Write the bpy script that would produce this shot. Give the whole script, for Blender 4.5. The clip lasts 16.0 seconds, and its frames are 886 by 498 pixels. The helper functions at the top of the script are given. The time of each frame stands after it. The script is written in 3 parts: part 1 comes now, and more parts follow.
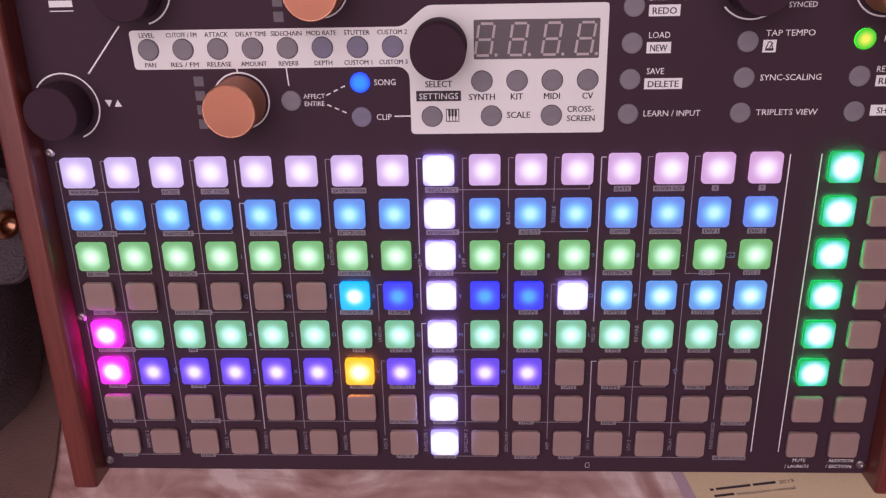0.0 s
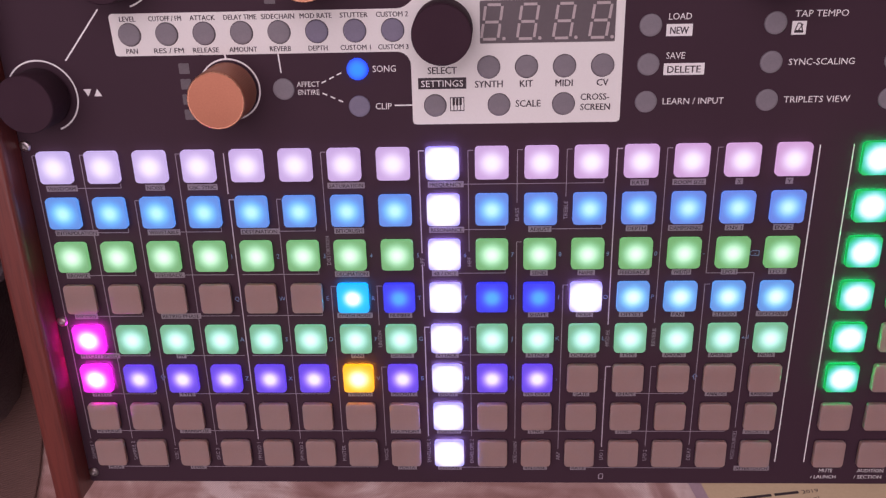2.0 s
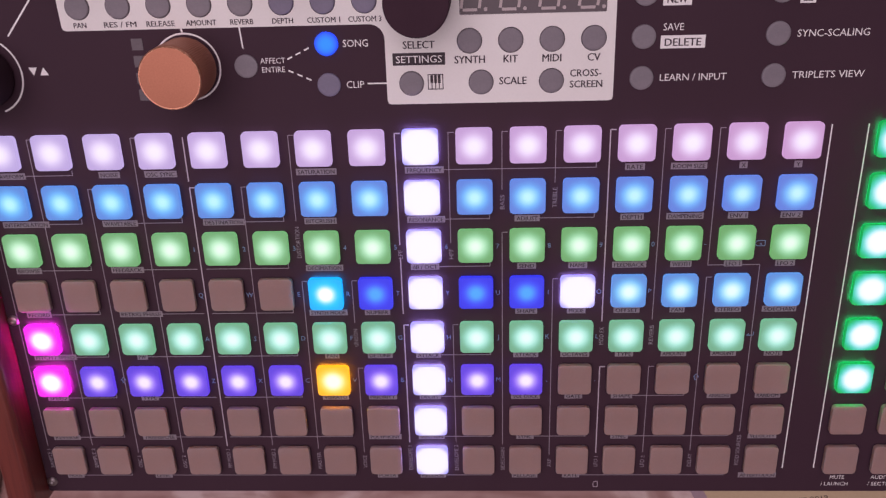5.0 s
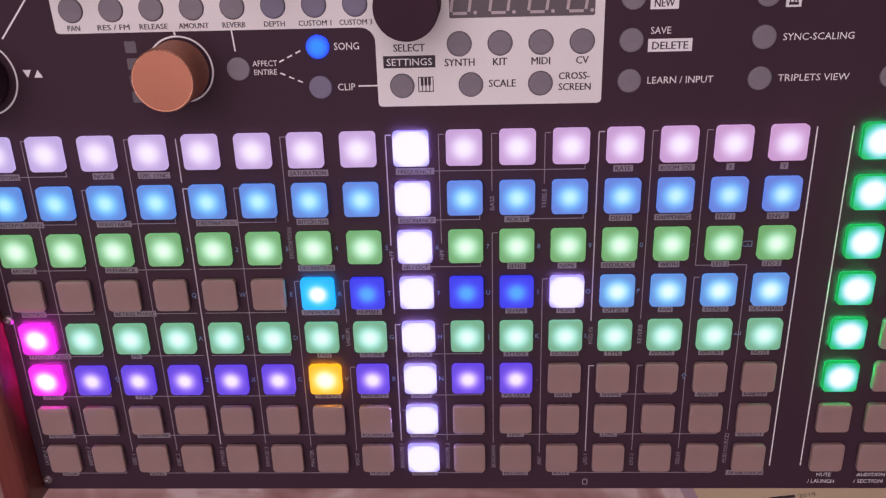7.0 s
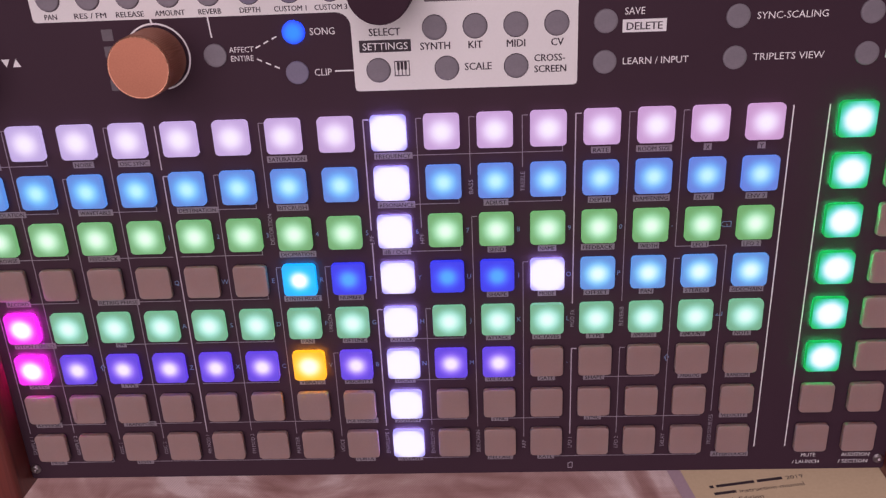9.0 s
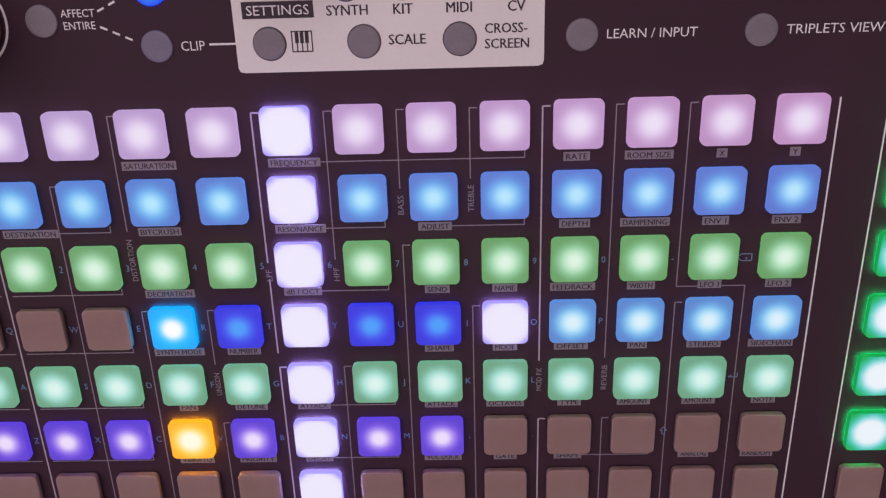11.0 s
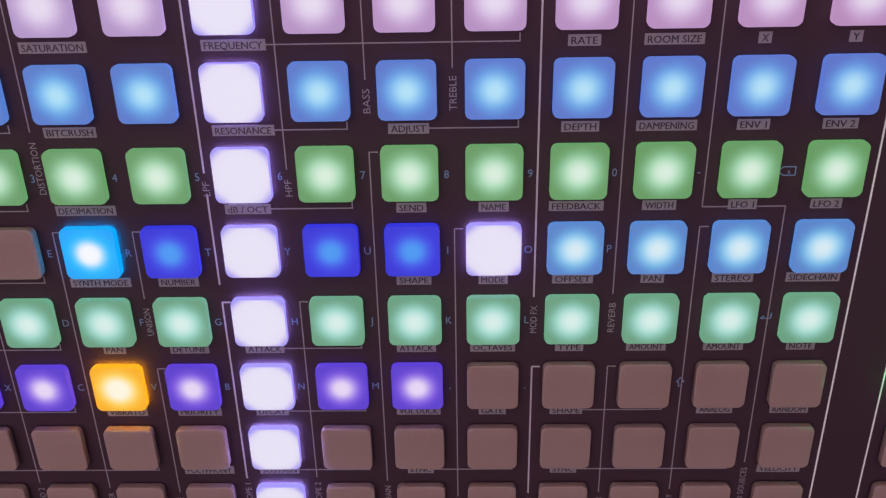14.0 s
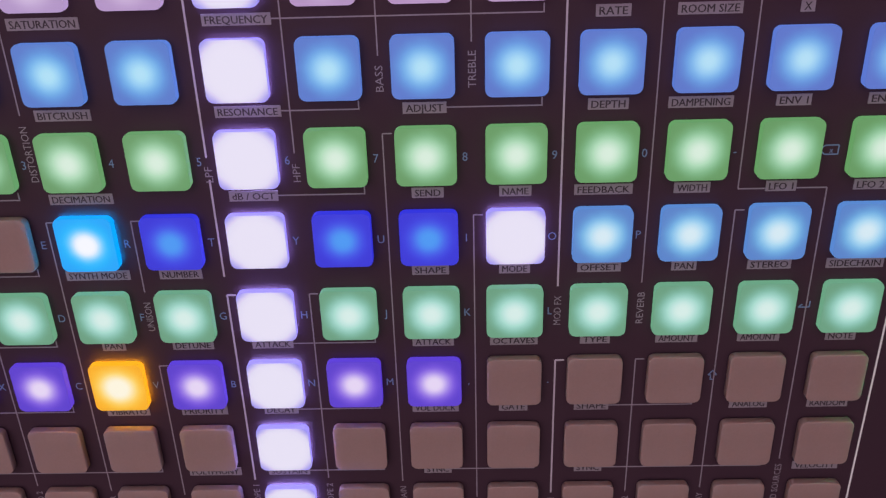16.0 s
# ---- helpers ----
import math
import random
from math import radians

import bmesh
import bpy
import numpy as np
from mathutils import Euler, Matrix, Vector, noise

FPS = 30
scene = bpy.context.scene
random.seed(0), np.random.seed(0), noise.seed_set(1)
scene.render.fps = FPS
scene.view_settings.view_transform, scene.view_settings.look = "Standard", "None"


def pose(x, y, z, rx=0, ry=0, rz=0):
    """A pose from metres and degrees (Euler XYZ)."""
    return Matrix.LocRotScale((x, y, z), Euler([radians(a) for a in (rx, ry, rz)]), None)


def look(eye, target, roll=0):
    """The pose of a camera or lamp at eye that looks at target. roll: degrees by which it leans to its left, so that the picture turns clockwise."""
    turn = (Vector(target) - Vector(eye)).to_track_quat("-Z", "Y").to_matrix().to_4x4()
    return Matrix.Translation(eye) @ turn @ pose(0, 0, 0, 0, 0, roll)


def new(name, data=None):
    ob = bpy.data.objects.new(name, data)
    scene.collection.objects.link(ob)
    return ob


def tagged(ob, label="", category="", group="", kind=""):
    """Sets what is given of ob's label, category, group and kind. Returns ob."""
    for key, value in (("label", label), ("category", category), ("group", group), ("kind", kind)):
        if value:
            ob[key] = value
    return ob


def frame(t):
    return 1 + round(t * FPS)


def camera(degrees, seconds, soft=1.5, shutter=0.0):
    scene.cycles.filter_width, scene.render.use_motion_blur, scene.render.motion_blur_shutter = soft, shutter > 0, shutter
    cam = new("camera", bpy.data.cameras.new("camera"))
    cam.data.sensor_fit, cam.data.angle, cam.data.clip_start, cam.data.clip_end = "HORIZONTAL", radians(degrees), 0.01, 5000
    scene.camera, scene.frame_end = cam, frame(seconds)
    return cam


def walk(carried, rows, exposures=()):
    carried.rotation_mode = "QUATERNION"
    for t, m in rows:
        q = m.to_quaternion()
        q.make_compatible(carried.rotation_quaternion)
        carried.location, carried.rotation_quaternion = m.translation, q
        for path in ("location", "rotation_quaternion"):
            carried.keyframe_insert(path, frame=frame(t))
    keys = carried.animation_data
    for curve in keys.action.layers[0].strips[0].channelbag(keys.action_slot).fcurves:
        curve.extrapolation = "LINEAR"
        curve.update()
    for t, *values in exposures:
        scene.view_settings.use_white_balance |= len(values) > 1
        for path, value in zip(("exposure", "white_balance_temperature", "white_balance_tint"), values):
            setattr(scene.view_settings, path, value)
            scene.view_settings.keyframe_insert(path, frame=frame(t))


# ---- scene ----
cam = camera(54.2, 16.0, soft=1.3)
PATH = [
    (0, (0.13353, 0.08121, 0.30672), (0.12056, -0.03056, 0.02862), 185.905),
    (0.5, (0.13253, 0.07911, 0.30351), (0.11918, -0.03315, 0.02563), 186.077),
    (1, (0.13119, 0.07716, 0.29861), (0.11776, -0.03541, 0.02085), 186.096),
    (1.5, (0.13041, 0.07588, 0.29369), (0.11709, -0.03635, 0.01579), 186.022),
    (2, (0.13130, 0.07482, 0.28880), (0.11843, -0.03812, 0.01117), 185.576),
    (2.5, (0.13260, 0.07190, 0.28357), (0.11968, -0.04140, 0.00609), 185.486),
    (3, (0.13344, 0.07048, 0.27891), (0.12121, -0.04389, 0.00184), 184.948),
    (3.5, (0.13524, 0.06860, 0.27501), (0.12181, -0.04504, -0.00230), 185.595),
    (6, (0.13677, 0.06521, 0.26876), (0.12447, -0.04979, -0.00805), 184.886),
    (6.5, (0.13725, 0.06626, 0.26965), (0.12559, -0.04891, -0.00712), 184.668),
    (7, (0.13869, 0.06733, 0.27149), (0.12646, -0.04789, -0.00523), 184.914),
    (7.5, (0.13819, 0.06793, 0.27336), (0.12746, -0.04808, -0.00310), 184.078),
    (8, (0.13864, 0.06418, 0.27458), (0.12683, -0.05109, -0.00214), 184.495),
    (8.5, (0.13808, 0.06047, 0.27534), (0.12581, -0.05653, -0.00064), 184.525),
    (9, (0.14576, 0.06381, 0.27352), (0.13208, -0.05222, -0.00279), 184.796),
    (9.2, (0.14770, 0.06533, 0.26929), (0.13505, -0.04971, -0.00748), 184.120),
    (11.3, (0.15732, 0.03773, 0.20100), (0.14875, -0.07641, -0.07631), 182.997),
    (11.5, (0.15721, 0.03335, 0.19656), (0.14805, -0.08020, -0.08097), 183.378),
    (12, (0.15860, 0.03045, 0.18750), (0.15119, -0.08666, -0.08859), 182.285),
    (12.5, (0.15747, 0.02634, 0.18487), (0.15122, -0.09337, -0.09014), 181.855),
    (13, (0.15963, 0.02464, 0.18359), (0.15270, -0.09738, -0.09038), 182.228),
    (13.5, (0.15974, 0.02335, 0.18251), (0.15355, -0.10029, -0.09076), 181.929),
    (14, (0.15927, 0.02245, 0.18104), (0.15249, -0.10370, -0.09107), 182.265),
    (14.5, (0.15763, 0.01845, 0.17810), (0.15132, -0.10782, -0.09396), 182.071),
    (15, (0.15741, 0.01652, 0.17364), (0.15016, -0.11202, -0.09733), 182.189),
    (15.5, (0.15565, 0.01686, 0.17197), (0.14921, -0.11311, -0.09834), 181.671),
    (16, (0.15610, 0.01813, 0.17247), (0.14873, -0.11127, -0.09809), 181.914),
]
walk(cam, [(t, look(eye, target, roll)) for t, eye, target, roll in PATH], exposures=[(0, 0.08, 6300, 12), (3.7, -0.05, 6300, 12), (5.8, -0.1, 6300, 12), (9.2, -0.1, 6300, 12), (11.4, -0.37, 6300, 12), (16, -0.43, 6300, 12)])

# ---------------- world and light ----------------
world = bpy.data.worlds.new("room_dim")
scene.world = world
world.use_nodes = True
world.node_tree.nodes["Background"].inputs[0].default_value = (0.9, 0.8, 0.8, 1)
world.node_tree.nodes["Background"].inputs[1].default_value = 0.05


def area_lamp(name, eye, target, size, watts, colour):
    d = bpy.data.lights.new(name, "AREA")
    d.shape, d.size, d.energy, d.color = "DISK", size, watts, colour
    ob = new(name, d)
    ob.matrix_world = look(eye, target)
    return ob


# added key light: a broad unseen source above the table, no fitting built
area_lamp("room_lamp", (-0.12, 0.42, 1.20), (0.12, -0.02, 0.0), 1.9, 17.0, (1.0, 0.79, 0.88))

MM = 0.001
ZP = 0.0345      # top of the faceplate
PITCH = 15.0     # pad spacing in mm


# ---------------- materials ----------------
def shader(name):
    m = bpy.data.materials.new(name)
    m.use_nodes = True
    nt = m.node_tree
    return m, nt, nt.nodes["Principled BSDF"]


def node(nt, kind, **inputs):
    n = nt.nodes.new(kind)
    for k, v in inputs.items():
        n.inputs[k.replace("_", " ")].default_value = v
    return n


def ramp(nt, stops):
    n = nt.nodes.new("ShaderNodeValToRGB")
    e = n.color_ramp.elements
    while len(e) < len(stops):
        e.new(0.5)
    for el, (p, c) in zip(e, stops):
        el.position, el.color = p, (*c, 1)
    return n


def surface(name, dark, light, scale, rough=0.5, metal=0.0, bump=0.1, fine=None, stretch=(1, 1, 1), coat=0.0, depth=0.0002, spread=0.08, spec=0.5):
    """Two scales of variation between two colours, with roughness variation and fine relief."""
    m, nt, b = shader(name)
    tc = nt.nodes.new("ShaderNodeTexCoord")
    mp = node(nt, "ShaderNodeMapping", Scale=stretch)
    nt.links.new(tc.outputs["Object"], mp.inputs[0])
    big = node(nt, "ShaderNodeTexNoise", Scale=scale, Detail=4.0)
    small = node(nt, "ShaderNodeTexNoise", Scale=fine or scale * 14, Detail=3.0)
    for n in (big, small):
        nt.links.new(mp.outputs[0], n.inputs["Vector"])
    mix = nt.nodes.new("ShaderNodeMath")
    mix.operation = "MULTIPLY_ADD"
    nt.links.new(small.outputs["Fac"], mix.inputs[0])
    mix.inputs[1].default_value = 0.4
    half = nt.nodes.new("ShaderNodeMath")
    half.operation = "MULTIPLY"
    half.inputs[1].default_value = 0.6
    nt.links.new(big.outputs["Fac"], half.inputs[0])
    nt.links.new(half.outputs[0], mix.inputs[2])
    r = ramp(nt, [(0.32, dark), (0.68, light)])
    nt.links.new(mix.outputs[0], r.inputs[0])
    nt.links.new(r.outputs[0], b.inputs["Base Color"])
    rr = node(nt, "ShaderNodeMapRange", To_Min=rough - spread, To_Max=rough + spread)
    nt.links.new(small.outputs["Fac"], rr.inputs[0])
    nt.links.new(rr.outputs[0], b.inputs["Roughness"])
    bp = node(nt, "ShaderNodeBump", Strength=bump, Distance=depth)
    nt.links.new(small.outputs["Fac"], bp.inputs["Height"])
    nt.links.new(bp.outputs[0], b.inputs["Normal"])
    b.inputs["Metallic"].default_value = metal
    b.inputs["Coat Weight"].default_value = coat
    b.inputs["Specular IOR Level"].default_value = spec
    return m


PANEL = surface("black_anodised_panel", (0.045, 0.021, 0.033), (0.052, 0.025, 0.038), 18, 0.65, 0, 0.05, 2500, spec=0.25)
CASE = surface("black_steel_case", (0.03, 0.022, 0.026), (0.045, 0.032, 0.038), 30, 0.5, 0, 0.06, 1800)
WHITE = surface("white_silkscreen_panel", (0.82, 0.82, 0.77), (0.87, 0.87, 0.82), 25, 0.5, 0, 0.03, 1500)
INK = surface("white_print", (0.86, 0.87, 0.84), (0.92, 0.92, 0.89), 400, 0.55, 0, 0.02, 3000)
FAINT = surface("thin_grey_print", (0.26, 0.225, 0.26), (0.32, 0.28, 0.32), 300, 0.55, 0, 0.02, 3000)
MIDINK = surface("grey_white_print", (0.48, 0.43, 0.48), (0.56, 0.51, 0.56), 300, 0.55, 0, 0.02, 3000)
PLATE = surface("grey_label_print", (0.25, 0.215, 0.24), (0.30, 0.26, 0.285), 300, 0.55, 0, 0.02, 3000)
BLUEINK = surface("blue_grey_print", (0.16, 0.26, 0.44), (0.20, 0.31, 0.52), 300, 0.55, 0, 0.02, 3000)
BLACKINK = surface("black_print", (0.025, 0.014, 0.02), (0.035, 0.02, 0.028), 300, 0.55, 0, 0.02, 3000)
RUBBER = surface("matt_black_rubber", (0.044, 0.021, 0.032), (0.052, 0.026, 0.038), 90, 0.8, 0, 0.15, 2500, spec=0.2)
COPPER = surface("brushed_copper", (0.43, 0.165, 0.092), (0.54, 0.22, 0.125), 40, 0.42, 0.45, 0.08, 2200)
COPPER_EDGE = surface("polished_copper_edge", (0.58, 0.28, 0.165), (0.74, 0.40, 0.26), 60, 0.28, 0.9, 0.04, 2200)
BUTTON = surface("translucent_grey_button", (0.185, 0.17, 0.19), (0.24, 0.215, 0.235), 120, 0.45, 0, 0.05, 2000)
# grey button with the lit SONG button's blue glow put into its colour
BLUE_SPILL = surface("blue_spill_button", (0.165, 0.155, 0.22), (0.215, 0.195, 0.275), 120, 0.45, 0, 0.05, 2000)
UNLIT = surface("milky_silicone_pad", (0.33, 0.222, 0.198), (0.38, 0.256, 0.23), 110, 0.6, 0, 0.08, 2600, depth=0.0001)
b_ = UNLIT.node_tree.nodes["Principled BSDF"]
b_.inputs["Subsurface Weight"].default_value = 1.0
b_.inputs["Subsurface Radius"].default_value = (0.66, 0.88, 1.05)
b_.inputs["Subsurface Scale"].default_value = 0.005
SCREEN = surface("smoked_display_window", (0.085, 0.066, 0.072), (0.105, 0.082, 0.09), 40, 0.35, 0, 0.02, 900)
SEGMENT = surface("unlit_display_segment", (0.46, 0.40, 0.39), (0.54, 0.47, 0.46), 200, 0.5, 0, 0.02, 1500)
STEEL = surface("steel_screw", (0.45, 0.42, 0.42), (0.6, 0.56, 0.56), 300, 0.3, 1.0, 0.05, 3000)
BRASS = surface("brass_rivet", (0.44, 0.23, 0.13), (0.55, 0.30, 0.17), 120, 0.3, 1.0, 0.05, 1500)
LEATHER = surface("black_pebbled_leather", (0.035, 0.021, 0.026), (0.055, 0.034, 0.041), 45, 0.55, 0, 0.9, 900, depth=0.0006)
THREAD = surface("dark_thread", (0.03, 0.022, 0.024), (0.06, 0.045, 0.045), 500, 0.8, 0, 0.2, 3000)
PAPER = surface("cream_paper", (0.55, 0.43, 0.26), (0.63, 0.51, 0.32), 14, 0.6, 0, 0.05, 900)
COVER = surface("grey_violet_cover", (0.36, 0.26, 0.30), (0.44, 0.33, 0.37), 30, 0.55, 0, 0.05, 900)
LEDOFF = surface("unlit_led_window", (0.105, 0.086, 0.096), (0.135, 0.112, 0.124), 200, 0.4, 0, 0.03, 1500)
PLASTER = surface("painted_plaster", (0.74, 0.68, 0.67), (0.80, 0.75, 0.73), 3, 0.9, 0, 0.1, 60, depth=0.002)
FLOORWOOD = surface("dark_floor", (0.12, 0.07, 0.045), (0.2, 0.12, 0.08), 5, 0.5, 0, 0.1, 60, (1, 12, 1), depth=0.001)
TABLEWOOD = surface("brown_table", (0.13, 0.075, 0.05), (0.2, 0.12, 0.08), 6, 0.5, 0, 0.1, 90, (1, 10, 1), depth=0.001)


def wood_material():
    m, nt, b = shader("reddish_hardwood")
    tc = nt.nodes.new("ShaderNodeTexCoord")
    mp = node(nt, "ShaderNodeMapping", Scale=(9, 0.3, 6))
    nt.links.new(tc.outputs["Object"], mp.inputs[0])
    warp = node(nt, "ShaderNodeTexNoise", Scale=14.0, Detail=5.0, Distortion=0.6)
    fine = node(nt, "ShaderNodeTexNoise", Scale=170.0, Detail=3.0)
    nt.links.new(mp.outputs[0], warp.inputs["Vector"])
    nt.links.new(mp.outputs[0], fine.inputs["Vector"])
    r = ramp(nt, [(0.3, (0.120, 0.021, 0.015)), (0.5, (0.160, 0.030, 0.021)), (0.72, (0.205, 0.044, 0.029))])
    nt.links.new(warp.outputs["Fac"], r.inputs[0])
    pores = ramp(nt, [(0.35, (0.55, 0.5, 0.5)), (0.55, (1, 1, 1))])
    nt.links.new(fine.outputs["Fac"], pores.inputs[0])
    mul = nt.nodes.new("ShaderNodeMixRGB")
    mul.blend_type = "MULTIPLY"
    mul.inputs[0].default_value = 0.6
    nt.links.new(r.outputs[0], mul.inputs[1])
    nt.links.new(pores.outputs[0], mul.inputs[2])
    nt.links.new(mul.outputs[0], b.inputs["Base Color"])
    b.inputs["Roughness"].default_value = 0.42
    b.inputs["Coat Weight"].default_value = 0.5
    b.inputs["Coat Roughness"].default_value = 0.35
    bp = node(nt, "ShaderNodeBump", Strength=0.2, Distance=0.0002)
    nt.links.new(fine.outputs["Fac"], bp.inputs["Height"])
    nt.links.new(bp.outputs[0], b.inputs["Normal"])
    return m


WOOD = wood_material()


def cloth_material():
    """Shiny printed cloth: cloudy marbling over a fine diagonal weave."""
    m, nt, b = shader("marbled_woven_cloth")
    tc = nt.nodes.new("ShaderNodeTexCoord")
    big = node(nt, "ShaderNodeTexNoise", Scale=22.0, Detail=8.0, Distortion=2.2)
    nt.links.new(tc.outputs["Object"], big.inputs["Vector"])
    streak_map = node(nt, "ShaderNodeMapping", Scale=(9, 55, 1), Rotation=(0, 0, 0.5))
    nt.links.new(tc.outputs["Object"], streak_map.inputs[0])
    streak = node(nt, "ShaderNodeTexNoise", Scale=2.2, Detail=5.0, Distortion=0.8)
    nt.links.new(streak_map.outputs[0], streak.inputs["Vector"])
    add = nt.nodes.new("ShaderNodeMath")
    add.operation = "MULTIPLY_ADD"
    add.inputs[1].default_value = 0.25
    nt.links.new(streak.outputs["Fac"], add.inputs[0])
    hm = nt.nodes.new("ShaderNodeMath")
    hm.operation = "MULTIPLY"
    hm.inputs[1].default_value = 0.75
    nt.links.new(big.outputs["Fac"], hm.inputs[0])
    nt.links.new(hm.outputs[0], add.inputs[2])
    r = ramp(nt, [(0.38, (0.31, 0.165, 0.14)), (0.47, (0.44, 0.265, 0.235)), (0.55, (0.56, 0.38, 0.34)), (0.63, (0.78, 0.63, 0.59))])
    nt.links.new(add.outputs[0], r.inputs[0])
    weave_map = node(nt, "ShaderNodeMapping", Rotation=(0, 0, 0.75))
    nt.links.new(tc.outputs["Object"], weave_map.inputs[0])
    weave = node(nt, "ShaderNodeTexWave", Scale=430.0, Distortion=2.5, Detail=2.0)
    nt.links.new(weave_map.outputs[0], weave.inputs["Vector"])
    shade = ramp(nt, [(0.0, (0.78, 0.78, 0.78)), (1.0, (1, 1, 1))])
    nt.links.new(weave.outputs["Fac"], shade.inputs[0])
    mul = nt.nodes.new("ShaderNodeMixRGB")
    mul.blend_type = "MULTIPLY"
    mul.inputs[0].default_value = 1.0
    nt.links.new(r.outputs[0], mul.inputs[1])
    nt.links.new(shade.outputs[0], mul.inputs[2])
    nt.links.new(mul.outputs[0], b.inputs["Base Color"])
    b.inputs["Roughness"].default_value = 0.34
    bp = node(nt, "ShaderNodeBump", Strength=0.35, Distance=0.0002)
    nt.links.new(weave.outputs["Fac"], bp.inputs["Height"])
    nt.links.new(bp.outputs[0], b.inputs["Normal"])
    return m


CLOTH = cloth_material()


def ribbed_material():
    m, nt, b = shader("brown_ribbed_mat")
    tc = nt.nodes.new("ShaderNodeTexCoord")
    mp = node(nt, "ShaderNodeMapping", Rotation=(0, 0, 1.25))
    nt.links.new(tc.outputs["Object"], mp.inputs[0])
    w = node(nt, "ShaderNodeTexWave", Scale=330.0, Distortion=1.2, Detail=2.0)
    n = node(nt, "ShaderNodeTexNoise", Scale=40.0, Detail=4.0)
    nt.links.new(mp.outputs[0], w.inputs["Vector"])
    nt.links.new(tc.outputs["Object"], n.inputs["Vector"])
    r = ramp(nt, [(0.0, (0.12, 0.060, 0.048)), (1.0, (0.18, 0.094, 0.075))])
    nt.links.new(w.outputs["Fac"], r.inputs[0])
    mul = nt.nodes.new("ShaderNodeMixRGB")
    mul.blend_type = "MULTIPLY"
    mul.inputs[0].default_value = 0.35
    nt.links.new(r.outputs[0], mul.inputs[1])
    nt.links.new(n.outputs["Fac"], mul.inputs[2])
    nt.links.new(mul.outputs[0], b.inputs["Base Color"])
    b.inputs["Roughness"].default_value = 0.7
    bp = node(nt, "ShaderNodeBump", Strength=0.5, Distance=0.0004)
    nt.links.new(w.outputs["Fac"], bp.inputs["Height"])
    nt.links.new(bp.outputs[0], b.inputs["Normal"])
    return m


RIBBED = ribbed_material()


def lin(c):
    return tuple(((v / 255 + 0.055) / 1.055) ** 2.4 if v > 10 else v / 255 / 12.92 for v in c)


GLOW = {}


def glow(centre, mid, edge, core=0.12, soft=0.36, far=1.1, gain=1.15, rim=1.12, spill=2.0, radius=5.05):
    """Silicone lit from below by an LED: a hot core, a clear ring of colour and a milky edge. Returns the top, the
    flank and the foot.
    """
    key = (centre, mid, edge, core, soft, far, gain, rim, spill, radius)
    if key in GLOW:
        return GLOW[key]
    m, nt, b = shader("lit_pad")
    tc = nt.nodes.new("ShaderNodeTexCoord")
    flat = node(nt, "ShaderNodeVectorMath")
    flat.operation = "MULTIPLY"
    flat.inputs[1].default_value = (1, 1, 0)
    nt.links.new(tc.outputs["Object"], flat.inputs[0])
    ln = node(nt, "ShaderNodeVectorMath")
    ln.operation = "LENGTH"
    nt.links.new(flat.outputs[0], ln.inputs[0])
    grain = node(nt, "ShaderNodeTexNoise", Scale=420.0, Detail=3.0)
    nt.links.new(tc.outputs["Object"], grain.inputs["Vector"])
    jit = node(nt, "ShaderNodeMapRange", To_Min=0.94, To_Max=1.06)
    nt.links.new(grain.outputs["Fac"], jit.inputs[0])
    sc = nt.nodes.new("ShaderNodeMath")
    sc.operation = "MULTIPLY"
    sc.inputs[1].default_value = 1 / (1.4 * radius * MM)
    nt.links.new(ln.outputs["Value"], sc.inputs[0])
    sc2 = nt.nodes.new("ShaderNodeMath")
    sc2.operation = "MULTIPLY"
    nt.links.new(sc.outputs[0], sc2.inputs[0])
    nt.links.new(jit.outputs[0], sc2.inputs[1])
    c, h, e = lin(centre), lin(mid), lin(edge)
    stops = []
    for k in range(24):
        d = 1.4 * k / 23
        f = math.exp(-(max(0.0, d - core) / soft) ** 2)
        g = min(1.0, max(0.0, (d - core - soft * 0.5) / (far - core - soft * 0.5)))
        g = g * g * (3 - 2 * g)
        col = tuple(q * (1 - g) + w * g for q, w in zip(h, e))
        stops.append((k / 23, tuple(p * f + q * (1 - f) for p, q in zip(c, col))))
    r = ramp(nt, stops)
    nt.links.new(sc2.outputs[0], r.inputs[0])
    nt.links.new(r.outputs[0], b.inputs["Emission Color"])
    b.inputs["Emission Strength"].default_value = gain
    b.inputs["Base Color"].default_value = (*(0.03 + 0.04 * v / max(e) for v in e), 1)
    b.inputs["Roughness"].default_value = 0.55
    bp = node(nt, "ShaderNodeBump", Strength=0.06, Distance=0.0001)
    nt.links.new(grain.outputs["Fac"], bp.inputs["Height"])
    nt.links.new(bp.outputs[0], b.inputs["Normal"])
    sides = []
    # the hidden foot gets extra glow, added to spill light on panel and neighbours
    for name, power in (("lit_pad_flank", rim), ("lit_pad_foot", spill)):
        side, nt, b = shader(name)
        b.inputs["Emission Color"].default_value = (*e, 1)
        b.inputs["Emission Strength"].default_value = gain * power
        b.inputs["Base Color"].default_value = (*(0.03 + 0.04 * v / max(e) for v in e), 1)
        b.inputs["Roughness"].default_value = 0.55
        sides.append(side)
    GLOW[key] = (m, *sides)
    return GLOW[key]


# ---------------- mesh helpers ----------------
def rrect(w, d, r, n=4):
    pts = []
    for i, (sx, sy) in enumerate(((1, 1), (-1, 1), (-1, -1), (1, -1))):
        for k in range(n + 1):
            a = math.pi / 2 * (i + k / n)
            pts.append((sx * (w / 2 - r) + r * math.cos(a), sy * (d / 2 - r) + r * math.sin(a)))
    return pts


